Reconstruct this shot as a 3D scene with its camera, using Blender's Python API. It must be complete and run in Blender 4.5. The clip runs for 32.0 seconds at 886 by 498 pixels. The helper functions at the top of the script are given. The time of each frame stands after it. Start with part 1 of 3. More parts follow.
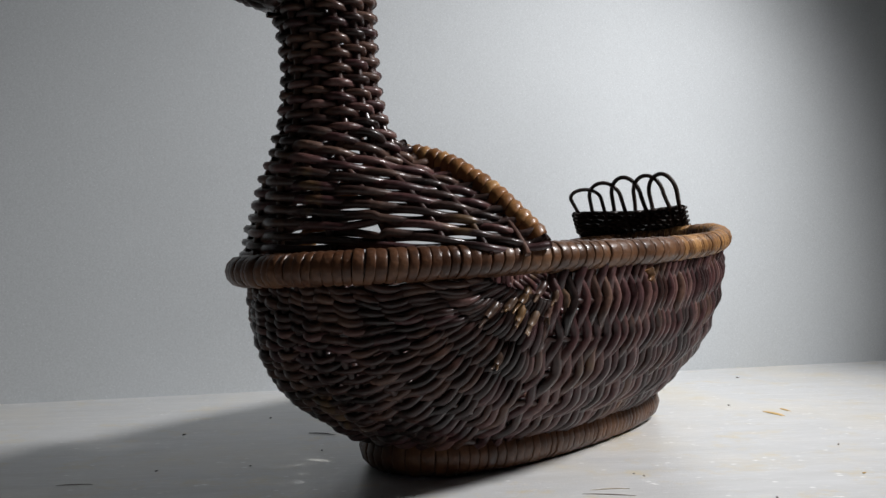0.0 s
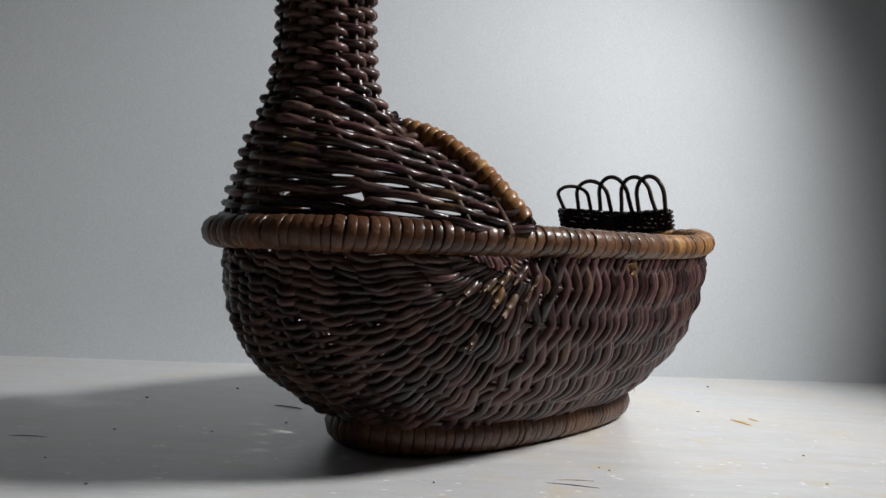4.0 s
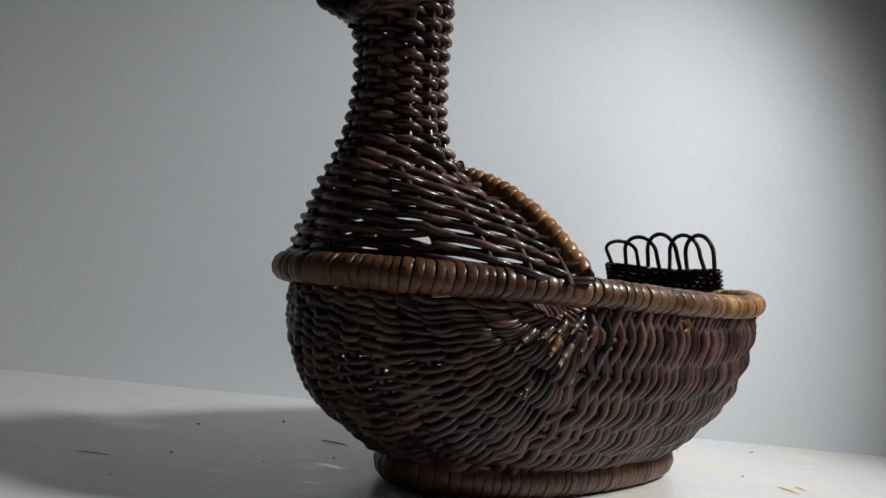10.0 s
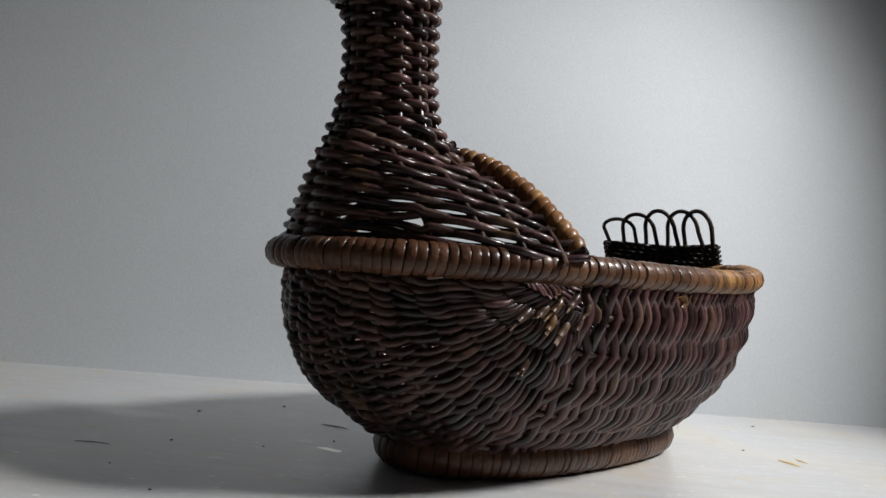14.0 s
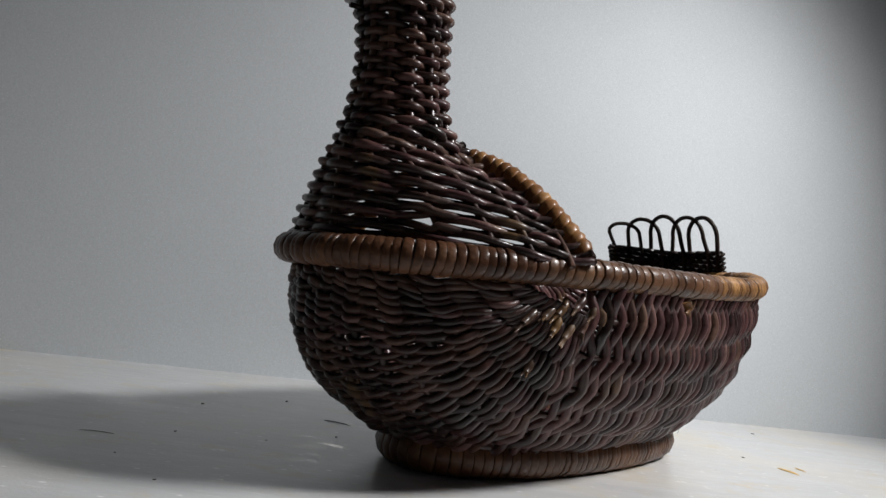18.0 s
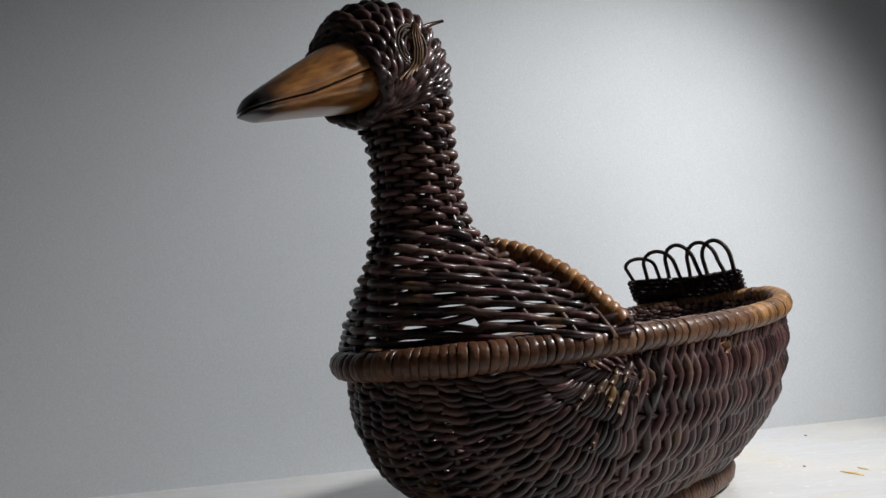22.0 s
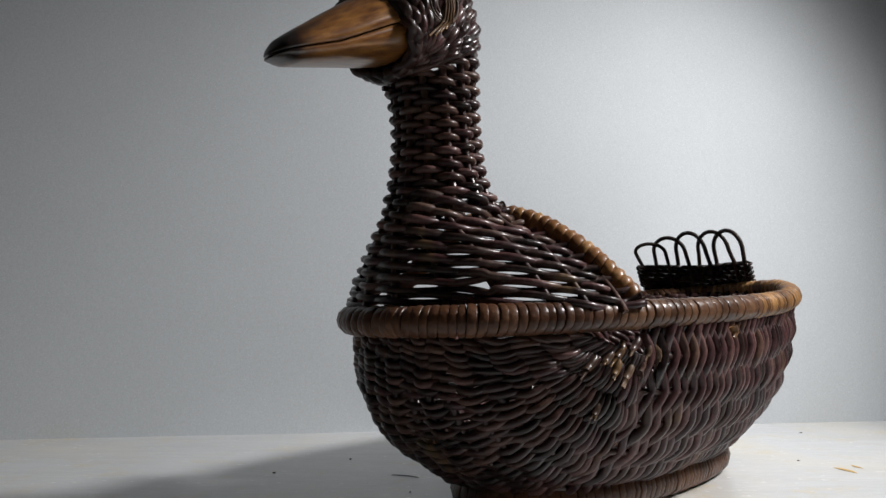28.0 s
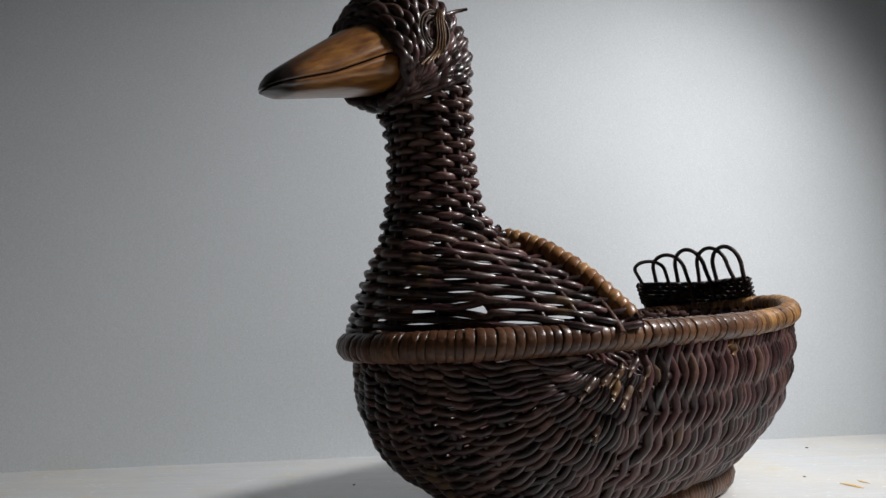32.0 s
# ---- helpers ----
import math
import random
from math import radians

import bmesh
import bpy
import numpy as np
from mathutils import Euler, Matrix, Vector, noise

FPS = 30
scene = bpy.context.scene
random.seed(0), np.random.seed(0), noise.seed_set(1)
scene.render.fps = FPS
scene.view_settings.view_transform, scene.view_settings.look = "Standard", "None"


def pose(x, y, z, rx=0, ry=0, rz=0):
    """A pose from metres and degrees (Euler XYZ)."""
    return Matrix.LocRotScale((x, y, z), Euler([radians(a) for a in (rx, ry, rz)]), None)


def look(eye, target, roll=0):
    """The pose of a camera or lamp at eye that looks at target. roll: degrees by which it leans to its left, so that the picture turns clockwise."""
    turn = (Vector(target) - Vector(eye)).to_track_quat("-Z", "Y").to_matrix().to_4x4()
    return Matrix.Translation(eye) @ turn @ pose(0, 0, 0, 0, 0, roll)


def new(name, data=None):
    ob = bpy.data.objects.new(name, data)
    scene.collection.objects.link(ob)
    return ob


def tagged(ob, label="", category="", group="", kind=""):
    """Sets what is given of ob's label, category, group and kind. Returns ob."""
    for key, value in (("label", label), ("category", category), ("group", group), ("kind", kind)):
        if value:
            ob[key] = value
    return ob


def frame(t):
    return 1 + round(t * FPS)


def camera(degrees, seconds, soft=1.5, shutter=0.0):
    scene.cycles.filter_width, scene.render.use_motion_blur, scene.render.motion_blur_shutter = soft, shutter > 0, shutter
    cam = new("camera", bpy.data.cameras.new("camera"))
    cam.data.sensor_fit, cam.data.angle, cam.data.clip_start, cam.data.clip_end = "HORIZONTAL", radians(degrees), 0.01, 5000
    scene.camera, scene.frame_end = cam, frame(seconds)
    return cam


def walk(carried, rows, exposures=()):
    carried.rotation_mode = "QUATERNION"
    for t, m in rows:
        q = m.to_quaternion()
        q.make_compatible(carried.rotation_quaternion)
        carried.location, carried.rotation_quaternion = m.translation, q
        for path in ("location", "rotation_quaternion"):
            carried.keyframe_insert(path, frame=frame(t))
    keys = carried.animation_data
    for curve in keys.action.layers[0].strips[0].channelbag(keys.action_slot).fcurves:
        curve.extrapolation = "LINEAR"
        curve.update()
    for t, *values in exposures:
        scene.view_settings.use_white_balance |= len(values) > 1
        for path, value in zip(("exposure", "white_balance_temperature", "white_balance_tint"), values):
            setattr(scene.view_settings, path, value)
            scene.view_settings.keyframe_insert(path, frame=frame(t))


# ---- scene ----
cam = camera(65.0, 32.0)
PATH = [
    (0, (-0.28642, -0.19155, 0.07457), (0.49681, 0.42830, 0.12305), -0.74),
    (0.5, (-0.28361, -0.19189, 0.07429), (0.49990, 0.42867, 0.10612), -0.95),
    (1, (-0.28325, -0.19052, 0.07090), (0.50058, 0.43028, 0.08588), -0.49),
    (1.5, (-0.28014, -0.18945, 0.06866), (0.50879, 0.42503, 0.07027), -0.51),
    (2, (-0.27856, -0.19001, 0.06897), (0.51579, 0.41744, 0.06611), -0.36),
    (2.5, (-0.28104, -0.19035, 0.06959), (0.51751, 0.41157, 0.07499), 0.43),
    (3, (-0.28343, -0.18945, 0.06876), (0.51168, 0.41669, 0.08868), 1.37),
    (3.5, (-0.28262, -0.18953, 0.06893), (0.51241, 0.41601, 0.10444), 2.54),
    (5.5, (-0.28411, -0.18670, 0.06306), (0.52032, 0.40544, 0.11068), 7.33),
    (6, (-0.28936, -0.18788, 0.06745), (0.49951, 0.42344, 0.13048), 6.55),
    (6.5, (-0.28964, -0.19000, 0.07262), (0.49215, 0.42729, 0.16060), 5.01),
    (7, (-0.29223, -0.18845, 0.07032), (0.48105, 0.43871, 0.16363), 4.79),
    (7.5, (-0.28997, -0.18850, 0.06901), (0.48487, 0.43796, 0.15371), 4.98),
    (8, (-0.29181, -0.18751, 0.06705), (0.48174, 0.44009, 0.15514), 5.93),
    (8.5, (-0.29205, -0.18853, 0.06936), (0.47917, 0.44114, 0.16287), 5.88),
    (9, (-0.29322, -0.18996, 0.07223), (0.47577, 0.44132, 0.17290), 5.30),
    (9.5, (-0.29391, -0.18835, 0.06761), (0.46721, 0.45160, 0.17324), 6.07),
    (10, (-0.29481, -0.18690, 0.06592), (0.46553, 0.45407, 0.17103), 7.29),
    (10.5, (-0.29403, -0.18810, 0.06771), (0.46652, 0.45223, 0.17512), 7.19),
    (11, (-0.29455, -0.18810, 0.06814), (0.46602, 0.45227, 0.17523), 7.05),
    (11.5, (-0.29471, -0.18879, 0.06974), (0.46445, 0.45310, 0.17770), 6.31),
    (12, (-0.29380, -0.18953, 0.07033), (0.46372, 0.45369, 0.18173), 5.56),
    (12.5, (-0.29286, -0.18954, 0.06933), (0.47037, 0.44887, 0.16888), 5.49),
    (13, (-0.29249, -0.18912, 0.06878), (0.47083, 0.45016, 0.16179), 5.33),
    (13.5, (-0.29465, -0.18697, 0.06538), (0.47084, 0.45059, 0.15223), 5.64),
    (14, (-0.29193, -0.18799, 0.06599), (0.47100, 0.45353, 0.14604), 5.94),
    (14.5, (-0.29122, -0.18835, 0.06677), (0.47472, 0.45008, 0.14263), 5.69),
    (16.5, (-0.29222, -0.18671, 0.06272), (0.47292, 0.45323, 0.13361), 7.95),
    (17, (-0.29304, -0.18696, 0.06446), (0.47499, 0.44938, 0.13662), 7.65),
    (17.5, (-0.29537, -0.18593, 0.06272), (0.46684, 0.45660, 0.14142), 8.21),
    (18, (-0.29422, -0.18763, 0.06566), (0.46642, 0.45668, 0.14498), 7.43),
    (18.5, (-0.29271, -0.18890, 0.06692), (0.46719, 0.45596, 0.14887), 6.31),
    (19, (-0.28889, -0.18149, 0.07750), (0.46101, 0.47902, 0.11463), 0.60),
    (19.2, (-0.28955, -0.16724, 0.10489), (0.46225, 0.49201, 0.11849), -0.22),
    (19.3, (-0.28977, -0.16153, 0.12532), (0.45977, 0.50038, 0.13292), -1.22),
    (19.5, (-0.29550, -0.15639, 0.15960), (0.44365, 0.51699, 0.17422), -3.57),
    (19.7, (-0.30230, -0.15750, 0.16850), (0.43600, 0.51400, 0.18600), -4.80),
    (20, (-0.30524, -0.16301, 0.16380), (0.43009, 0.51464, 0.17345), -4.87),
    (20.3, (-0.30550, -0.16050, 0.15600), (0.42900, 0.51800, 0.15450), -3.90),
    (20.5, (-0.30187, -0.15823, 0.14832), (0.43511, 0.51766, 0.15475), -4.00),
    (20.8, (-0.30604, -0.17069, 0.14908), (0.43571, 0.49884, 0.18803), -7.70),
    (21, (-0.30866, -0.19211, 0.12578), (0.44251, 0.46317, 0.20543), -10.60),
    (21.2, (-0.31125, -0.18664, 0.10269), (0.45025, 0.45266, 0.20955), -8.46),
    (21.5, (-0.31539, -0.19035, 0.09185), (0.44274, 0.44602, 0.23424), -6.70),
    (22, (-0.31700, -0.18877, 0.08486), (0.43487, 0.45586, 0.22321), -3.85),
    (22.5, (-0.31134, -0.18761, 0.08111), (0.45682, 0.44262, 0.19395), -1.72),
    (23, (-0.31356, -0.18928, 0.08496), (0.45120, 0.44474, 0.19972), -3.32),
    (23.5, (-0.31405, -0.18915, 0.08369), (0.44666, 0.44946, 0.19988), -2.94),
    (24, (-0.31594, -0.18697, 0.08070), (0.44360, 0.45263, 0.19904), -2.02),
    (24.5, (-0.31681, -0.18627, 0.08002), (0.44030, 0.45581, 0.20056), -1.00),
    (25, (-0.31955, -0.18486, 0.07836), (0.43079, 0.46466, 0.20134), 0.55),
    (25.5, (-0.31922, -0.18517, 0.07873), (0.42826, 0.46769, 0.20145), 0.70),
    (27.5, (-0.31819, -0.18461, 0.07778), (0.43112, 0.46797, 0.19038), 0.49),
    (28, (-0.31836, -0.18470, 0.07799), (0.43105, 0.46820, 0.18801), 0.53),
    (28.5, (-0.31851, -0.18507, 0.07818), (0.43001, 0.46885, 0.18824), 0.40),
    (29, (-0.31840, -0.18677, 0.08063), (0.42939, 0.46793, 0.19097), -0.35),
    (29.5, (-0.31853, -0.18671, 0.08011), (0.42722, 0.47085, 0.18717), -1.03),
    (30, (-0.31860, -0.18764, 0.08257), (0.42684, 0.47059, 0.18772), -1.70),
    (30.5, (-0.32498, -0.18953, 0.08695), (0.40904, 0.47436, 0.23005), -1.82),
    (31, (-0.32515, -0.18976, 0.08681), (0.40116, 0.47891, 0.24606), -1.66),
    (31.5, (-0.32174, -0.18922, 0.08418), (0.41063, 0.47456, 0.23597), -1.45),
    (32, (-0.31844, -0.18788, 0.08003), (0.42583, 0.46577, 0.21716), -0.74),
]
walk(cam, [(t, look(eye, target, roll)) for t, eye, target, roll in PATH],
     [(0, 0.0), (14, -0.04), (19, -0.03), (20.5, 0.09), (23, 0.06), (32, 0.06)])

# ---------------------------------------------------------------- light
world = bpy.data.worlds.new("world")
scene.world = world
world.use_nodes = True
world.node_tree.nodes["Background"].inputs[0].default_value = (0.55, 0.6, 0.68, 1)
world.node_tree.nodes["Background"].inputs[1].default_value = 0.05

LAMP_EYE, LAMP_AIM = (0.208, -0.430, 0.540), (-0.080, 0.439, -0.382)
lamp_data = bpy.data.lights.new("desk_lamp_beam", "SPOT")
lamp_data.energy = 26.8
lamp_data.color = (1.0, 0.99, 0.995)
lamp_data.shadow_soft_size = 0.06
lamp_data.spot_size = radians(84)
lamp_data.spot_blend = 1.0
lamp = new("desk_lamp_beam", lamp_data)
lamp.matrix_world = look(LAMP_EYE, LAMP_AIM)
scene.view_settings.exposure = 0.0

# ---------------------------------------------------------------- materials


def mat(name):
    m = bpy.data.materials.new(name)
    m.use_nodes = True
    nt = m.node_tree
    return m, nt, nt.nodes["Principled BSDF"]


def node(nt, kind, **kw):
    n = nt.nodes.new(kind)
    for k, v in kw.items():
        n.inputs[k].default_value = v
    return n


def ramp(nt, src, stops):
    r = nt.nodes.new("ShaderNodeValToRGB")
    el = r.color_ramp.elements
    while len(el) < len(stops):
        el.new(0.5)
    for e, (pos, col) in zip(el, stops):
        e.position, e.color = pos, (*col, 1)
    nt.links.new(src, r.inputs[0])
    return r.outputs[0]


def mix(nt, fac, a, b, blend="MIX"):
    n = nt.nodes.new("ShaderNodeMix")
    n.data_type, n.blend_type = "RGBA", blend
    for sock, val in ((n.inputs[0], fac), (n.inputs[6], a), (n.inputs[7], b)):
        if hasattr(val, "links"):
            nt.links.new(val, sock)
        elif isinstance(val, tuple):
            sock.default_value = (*val, 1)
        else:
            sock.default_value = val
    return n.outputs[2]


def noise_tex(nt, vec, scale, detail=3.0, rough=0.55):
    n = node(nt, "ShaderNodeTexNoise", Scale=scale, Detail=detail, Roughness=rough)
    nt.links.new(vec, n.inputs["Vector"])
    return n.outputs[0]


def position(nt):
    return nt.nodes.new("ShaderNodeNewGeometry").outputs["Position"]


def bump(nt, bsdf, height, strength, distance):
    b = node(nt, "ShaderNodeBump", Strength=strength, Distance=distance)
    nt.links.new(height, b.inputs["Height"])
    nt.links.new(b.outputs[0], bsdf.inputs["Normal"])


def cane(name, dark, mid, light, rough=0.32, light_at=0.72, coat=0.22, spread_by=0.34, worn=0.0, relief=0.35, dusty=0.05):
    """Stained, varnished rattan: colour drifts from piece to piece and in blotches, with a fine grain."""
    m, nt, b = mat(name)
    pos = position(nt)
    info = nt.nodes.new("ShaderNodeObjectInfo")
    blot = noise_tex(nt, pos, 55, 4)
    grain = noise_tex(nt, pos, 420, 3)
    spread = node(nt, "ShaderNodeMath")
    spread.operation = "MULTIPLY_ADD"
    nt.links.new(info.outputs["Random"], spread.inputs[0])
    spread.inputs[1].default_value = spread_by
    nt.links.new(blot, spread.inputs[2])
    shift = node(nt, "ShaderNodeMath")
    shift.operation = "SUBTRACT"
    nt.links.new(spread.outputs[0], shift.inputs[0])
    shift.inputs[1].default_value = spread_by / 2
    col = ramp(nt, shift.outputs[0], [(0.28, dark), (0.52, mid), (light_at, light)])
    col = mix(nt, 0.5, col, ramp(nt, grain, [(0.3, (0.45, 0.45, 0.45)), (0.7, (1.25, 1.2, 1.15))]), "MULTIPLY")
    if worn:
        rub = noise_tex(nt, pos, 48, 2)
        col = mix(nt, ramp(nt, rub, [(0.68, (0, 0, 0)), (0.74, (worn,) * 3)]), col, (0.15, 0.09, 0.042))
    # dull dust in the grooves, in drifts
    dust = noise_tex(nt, pos, 30, 5, 0.7)
    col = mix(nt, ramp(nt, dust, [(0.52, (0, 0, 0)), (0.75, (dusty,) * 3)]), col, (0.15, 0.105, 0.095))
    nt.links.new(col, b.inputs["Base Color"])
    nt.links.new(ramp(nt, blot, [(0.3, (rough - 0.1,) * 3), (0.75, (rough + 0.16,) * 3)]), b.inputs["Roughness"])
    b.inputs["Coat Weight"].default_value = coat
    b.inputs["Coat Roughness"].default_value = 0.20
    b.inputs["Specular IOR Level"].default_value = 0.2
    bump(nt, b, grain, relief, 0.0006)
    return m


M_REED = cane("stained_reed", (0.0120, 0.0062, 0.0052), (0.040, 0.0178, 0.0150), (0.115, 0.062, 0.044), 0.40, 0.8, worn=0.6, coat=0.36, relief=0.6, dusty=0.16)
# reddish reed, its colour also lightened for the body's lamp-lit side
M_REED_RED_LIT = cane("stained_reed_reddish_lit", (0.020, 0.0090, 0.0090), (0.062, 0.0250, 0.0258), (0.150, 0.080, 0.070), 0.42, 0.8, worn=0.45, coat=0.36, relief=0.6, dusty=0.16)
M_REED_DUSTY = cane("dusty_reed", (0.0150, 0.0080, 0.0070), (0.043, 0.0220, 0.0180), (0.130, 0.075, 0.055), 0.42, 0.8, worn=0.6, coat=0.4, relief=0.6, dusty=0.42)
M_REED_TAN = cane("worn_reed_tan", (0.07, 0.036, 0.016), (0.15, 0.085, 0.038), (0.28, 0.17, 0.08), 0.42, 0.75)
M_WRAP = cane("brown_cane_wrap", (0.038, 0.0165, 0.0090), (0.088, 0.0375, 0.0185), (0.165, 0.078, 0.038), 0.40, 0.8, spread_by=0.10, coat=0.25, relief=0.6, dusty=0.10)
M_WRAP_TAN = cane("tan_brown_cane_wrap", (0.052, 0.024, 0.0125), (0.120, 0.057, 0.028), (0.21, 0.112, 0.056), 0.42, 0.8, spread_by=0.16, coat=0.25, relief=0.6, dusty=0.16)
M_OCHRE = cane("ochre_cane_wrap", (0.092, 0.042, 0.017), (0.215, 0.106, 0.038), (0.37, 0.20, 0.075), 0.44, 0.76, coat=0.18, relief=0.6, dusty=0.07)
M_HONEY = cane("honey_cane_wrap", (0.11, 0.044, 0.014), (0.25, 0.112, 0.038), (0.44, 0.25, 0.10), 0.40, 0.76, dusty=0.05)
M_FRAY = cane("frayed_reed_end", (0.05, 0.028, 0.018), (0.095, 0.056, 0.034), (0.17, 0.11, 0.068), 0.5, 0.75)
M_BLACK = cane("black_reed", (0.008, 0.0055, 0.005), (0.018, 0.012, 0.010), (0.055, 0.035, 0.027), 0.5, 0.85, coat=0.2)


def beak_material():
    m, nt, b = mat("varnished_beak_wood")
    pos = position(nt)
    mp = nt.nodes.new("ShaderNodeMapping")
    mp.inputs["Scale"].default_value = (9, 190, 190)
    turn = nt.nodes.new("ShaderNodeMapping")
    turn.inputs["Rotation"].default_value = (0, radians(25), 0)
    nt.links.new(pos, turn.inputs[0])
    nt.links.new(turn.outputs[0], mp.inputs[0])
    grain = noise_tex(nt, mp.outputs[0], 3.2, 5)
    blot = noise_tex(nt, pos, 90, 3)
    col = ramp(nt, grain, [(0.28, (0.085, 0.031, 0.008)), (0.45, (0.170, 0.066, 0.0145)), (0.72, (0.30, 0.140, 0.034))])
    col = mix(nt, 0.3, col, ramp(nt, blot, [(0.3, (0.5, 0.36, 0.28)), (0.55, (1, 1, 1))]), "MULTIPLY")
    # the tip is painted nearly black, with a ragged edge
    sep = nt.nodes.new("ShaderNodeSeparateXYZ")
    nt.links.new(pos, sep.inputs[0])
    edge = node(nt, "ShaderNodeMath")
    edge.operation = "MULTIPLY_ADD"
    nt.links.new(blot, edge.inputs[0])
    edge.inputs[1].default_value = -0.022
    nt.links.new(sep.outputs[0], edge.inputs[2])
    rng = nt.nodes.new("ShaderNodeMapRange")
    rng.inputs["From Min"].default_value = -0.1905
    rng.inputs["From Max"].default_value = -0.1985
    nt.links.new(edge.outputs[0], rng.inputs["Value"])
    col = mix(nt, rng.outputs[0], col, (0.016, 0.009, 0.007))
    nt.links.new(col, b.inputs["Base Color"])
    b.inputs["Roughness"].default_value = 0.3
    b.inputs["Coat Weight"].default_value = 0.3
    b.inputs["Coat Roughness"].default_value = 0.18
    bump(nt, b, grain, 0.12, 0.0006)
    return m


M_BEAK = beak_material()


def board_material():
    """White painted board: drawn-out brush streaks, yellowed stains, fine white scratches and flakes."""
    m, nt, b = mat("white_painted_board")
    pos = position(nt)
    turn = nt.nodes.new("ShaderNodeMapping")
    turn.inputs["Rotation"].default_value = (0, 0, radians(48))
    nt.links.new(pos, turn.inputs[0])

    def drawn(sx, sy):
        mp = nt.nodes.new("ShaderNodeMapping")
        mp.inputs["Scale"].default_value = (sx, sy, 1)
        nt.links.new(turn.outputs[0], mp.inputs[0])
        return mp.outputs[0]

    streak = noise_tex(nt, drawn(9, 60), 1.6, 6, 0.65)
    scratch = noise_tex(nt, drawn(110, 480), 1.0, 4, 0.65)
    flake = noise_tex(nt, drawn(120, 330), 1.0, 3, 0.7)
    stain = noise_tex(nt, pos, 9, 5, 0.6)
    patch = noise_tex(nt, drawn(42, 60), 1.0, 6, 0.75)
    fine = noise_tex(nt, pos, 900, 2)
    col = ramp(nt, streak, [(0.28, (0.53, 0.53, 0.52)), (0.5, (0.59, 0.595, 0.595)), (0.72, (0.65, 0.655, 0.66))])
    col = mix(nt, ramp(nt, stain, [(0.50, (0, 0, 0)), (0.68, (0.6,) * 3)]), col, (0.69, 0.64, 0.54))
    col = mix(nt, ramp(nt, patch, [(0.60, (0, 0, 0)), (0.70, (0.5,) * 3)]), col, (0.62, 0.56, 0.44))
    col = mix(nt, ramp(nt, scratch, [(0.60, (0, 0, 0)), (0.70, (0.8,) * 3)]), col, (0.90, 0.90, 0.89))
    col = mix(nt, ramp(nt, flake, [(0.27, (0.5,) * 3), (0.34, (0, 0, 0))]), col, (0.52, 0.48, 0.42))
    smear = noise_tex(nt, drawn(26, 36), 1.0, 7, 0.78)
    col = mix(nt, ramp(nt, smear, [(0.54, (0, 0, 0)), (0.66, (0.8,) * 3)]), col, (0.62, 0.54, 0.38))
    chip = node(nt, "ShaderNodeTexVoronoi", Scale=1.0)
    nt.links.new(drawn(120, 230), chip.inputs["Vector"])
    some = ramp(nt, noise_tex(nt, pos, 40, 2), [(0.48, (0, 0, 0)), (0.54, (1, 1, 1))])
    dots = mix(nt, 1.0, ramp(nt, chip.outputs["Distance"], [(0.10, (1, 1, 1)), (0.17, (0, 0, 0))]), some, "MULTIPLY")
    col = mix(nt, dots, col, (0.93, 0.93, 0.92))
    nt.links.new(col, b.inputs["Base Color"])
    nt.links.new(ramp(nt, scratch, [(0.3, (0.44,) * 3), (0.7, (0.26,) * 3)]), b.inputs["Roughness"])
    b.inputs["Coat Weight"].default_value = 0.5
    b.inputs["Coat Roughness"].default_value = 0.28
    both = mix(nt, 0.25, mix(nt, 0.5, mix(nt, 0.4, streak, smear), mix(nt, 0.5, scratch, flake)), fine)
    bump(nt, b, both, 0.5, 0.0010)
    return m


M_BOARD = board_material()


def sheet_material():
    """Pale grey foam sheet with a faint pearly grain; its fine sparkle is partly painted as pale flecks."""
    m, nt, b = mat("pearly_grey_sheet")
    pos = position(nt)
    fine = noise_tex(nt, pos, 1300, 2, 0.7)
    big = noise_tex(nt, pos, 7, 3)
    col = ramp(nt, big, [(0.3, (0.505, 0.530, 0.547)), (0.7, (0.535, 0.561, 0.578))])
    col = mix(nt, 1.0, col, ramp(nt, noise_tex(nt, pos, 850, 2, 0.6), [(0.33, (0.93,) * 3), (0.67, (1.06,) * 3)]), "MULTIPLY")
    glint = node(nt, "ShaderNodeTexVoronoi", Scale=900.0)
    nt.links.new(pos, glint.inputs["Vector"])
    # sparkle put into the base colour as tiny pale points
    sparkle_fleck = node(nt, "ShaderNodeTexVoronoi", Scale=520.0)
    nt.links.new(pos, sparkle_fleck.inputs["Vector"])
    col = mix(nt, ramp(nt, sparkle_fleck.outputs["Distance"], [(0.0, (0.7,) * 3), (0.16, (0, 0, 0))]), col, (0.86, 0.88, 0.90))
    nt.links.new(col, b.inputs["Base Color"])
    nt.links.new(ramp(nt, glint.outputs["Color"], [(0.05, (0.62,) * 3), (0.4, (0.76,) * 3), (1.0, (0.86,) * 3)]), b.inputs["Roughness"])
    b.inputs["Specular IOR Level"].default_value = 0.3
    bump(nt, b, fine, 0.15, 0.0004)
    return m


M_SHEET = sheet_material()


def plain_wall_material(name, shade):
    m, nt, b = mat(name)
    pos = position(nt)
    n = noise_tex(nt, pos, 6, 5)
    nt.links.new(ramp(nt, n, [(0.3, (shade * 0.97, shade * 0.98, shade)), (0.7, (shade * 1.02, shade * 1.03, shade * 1.05))]), b.inputs["Base Color"])
    b.inputs["Roughness"].default_value = 0.8
    bump(nt, b, noise_tex(nt, pos, 120, 3), 0.2, 0.002)
    return m


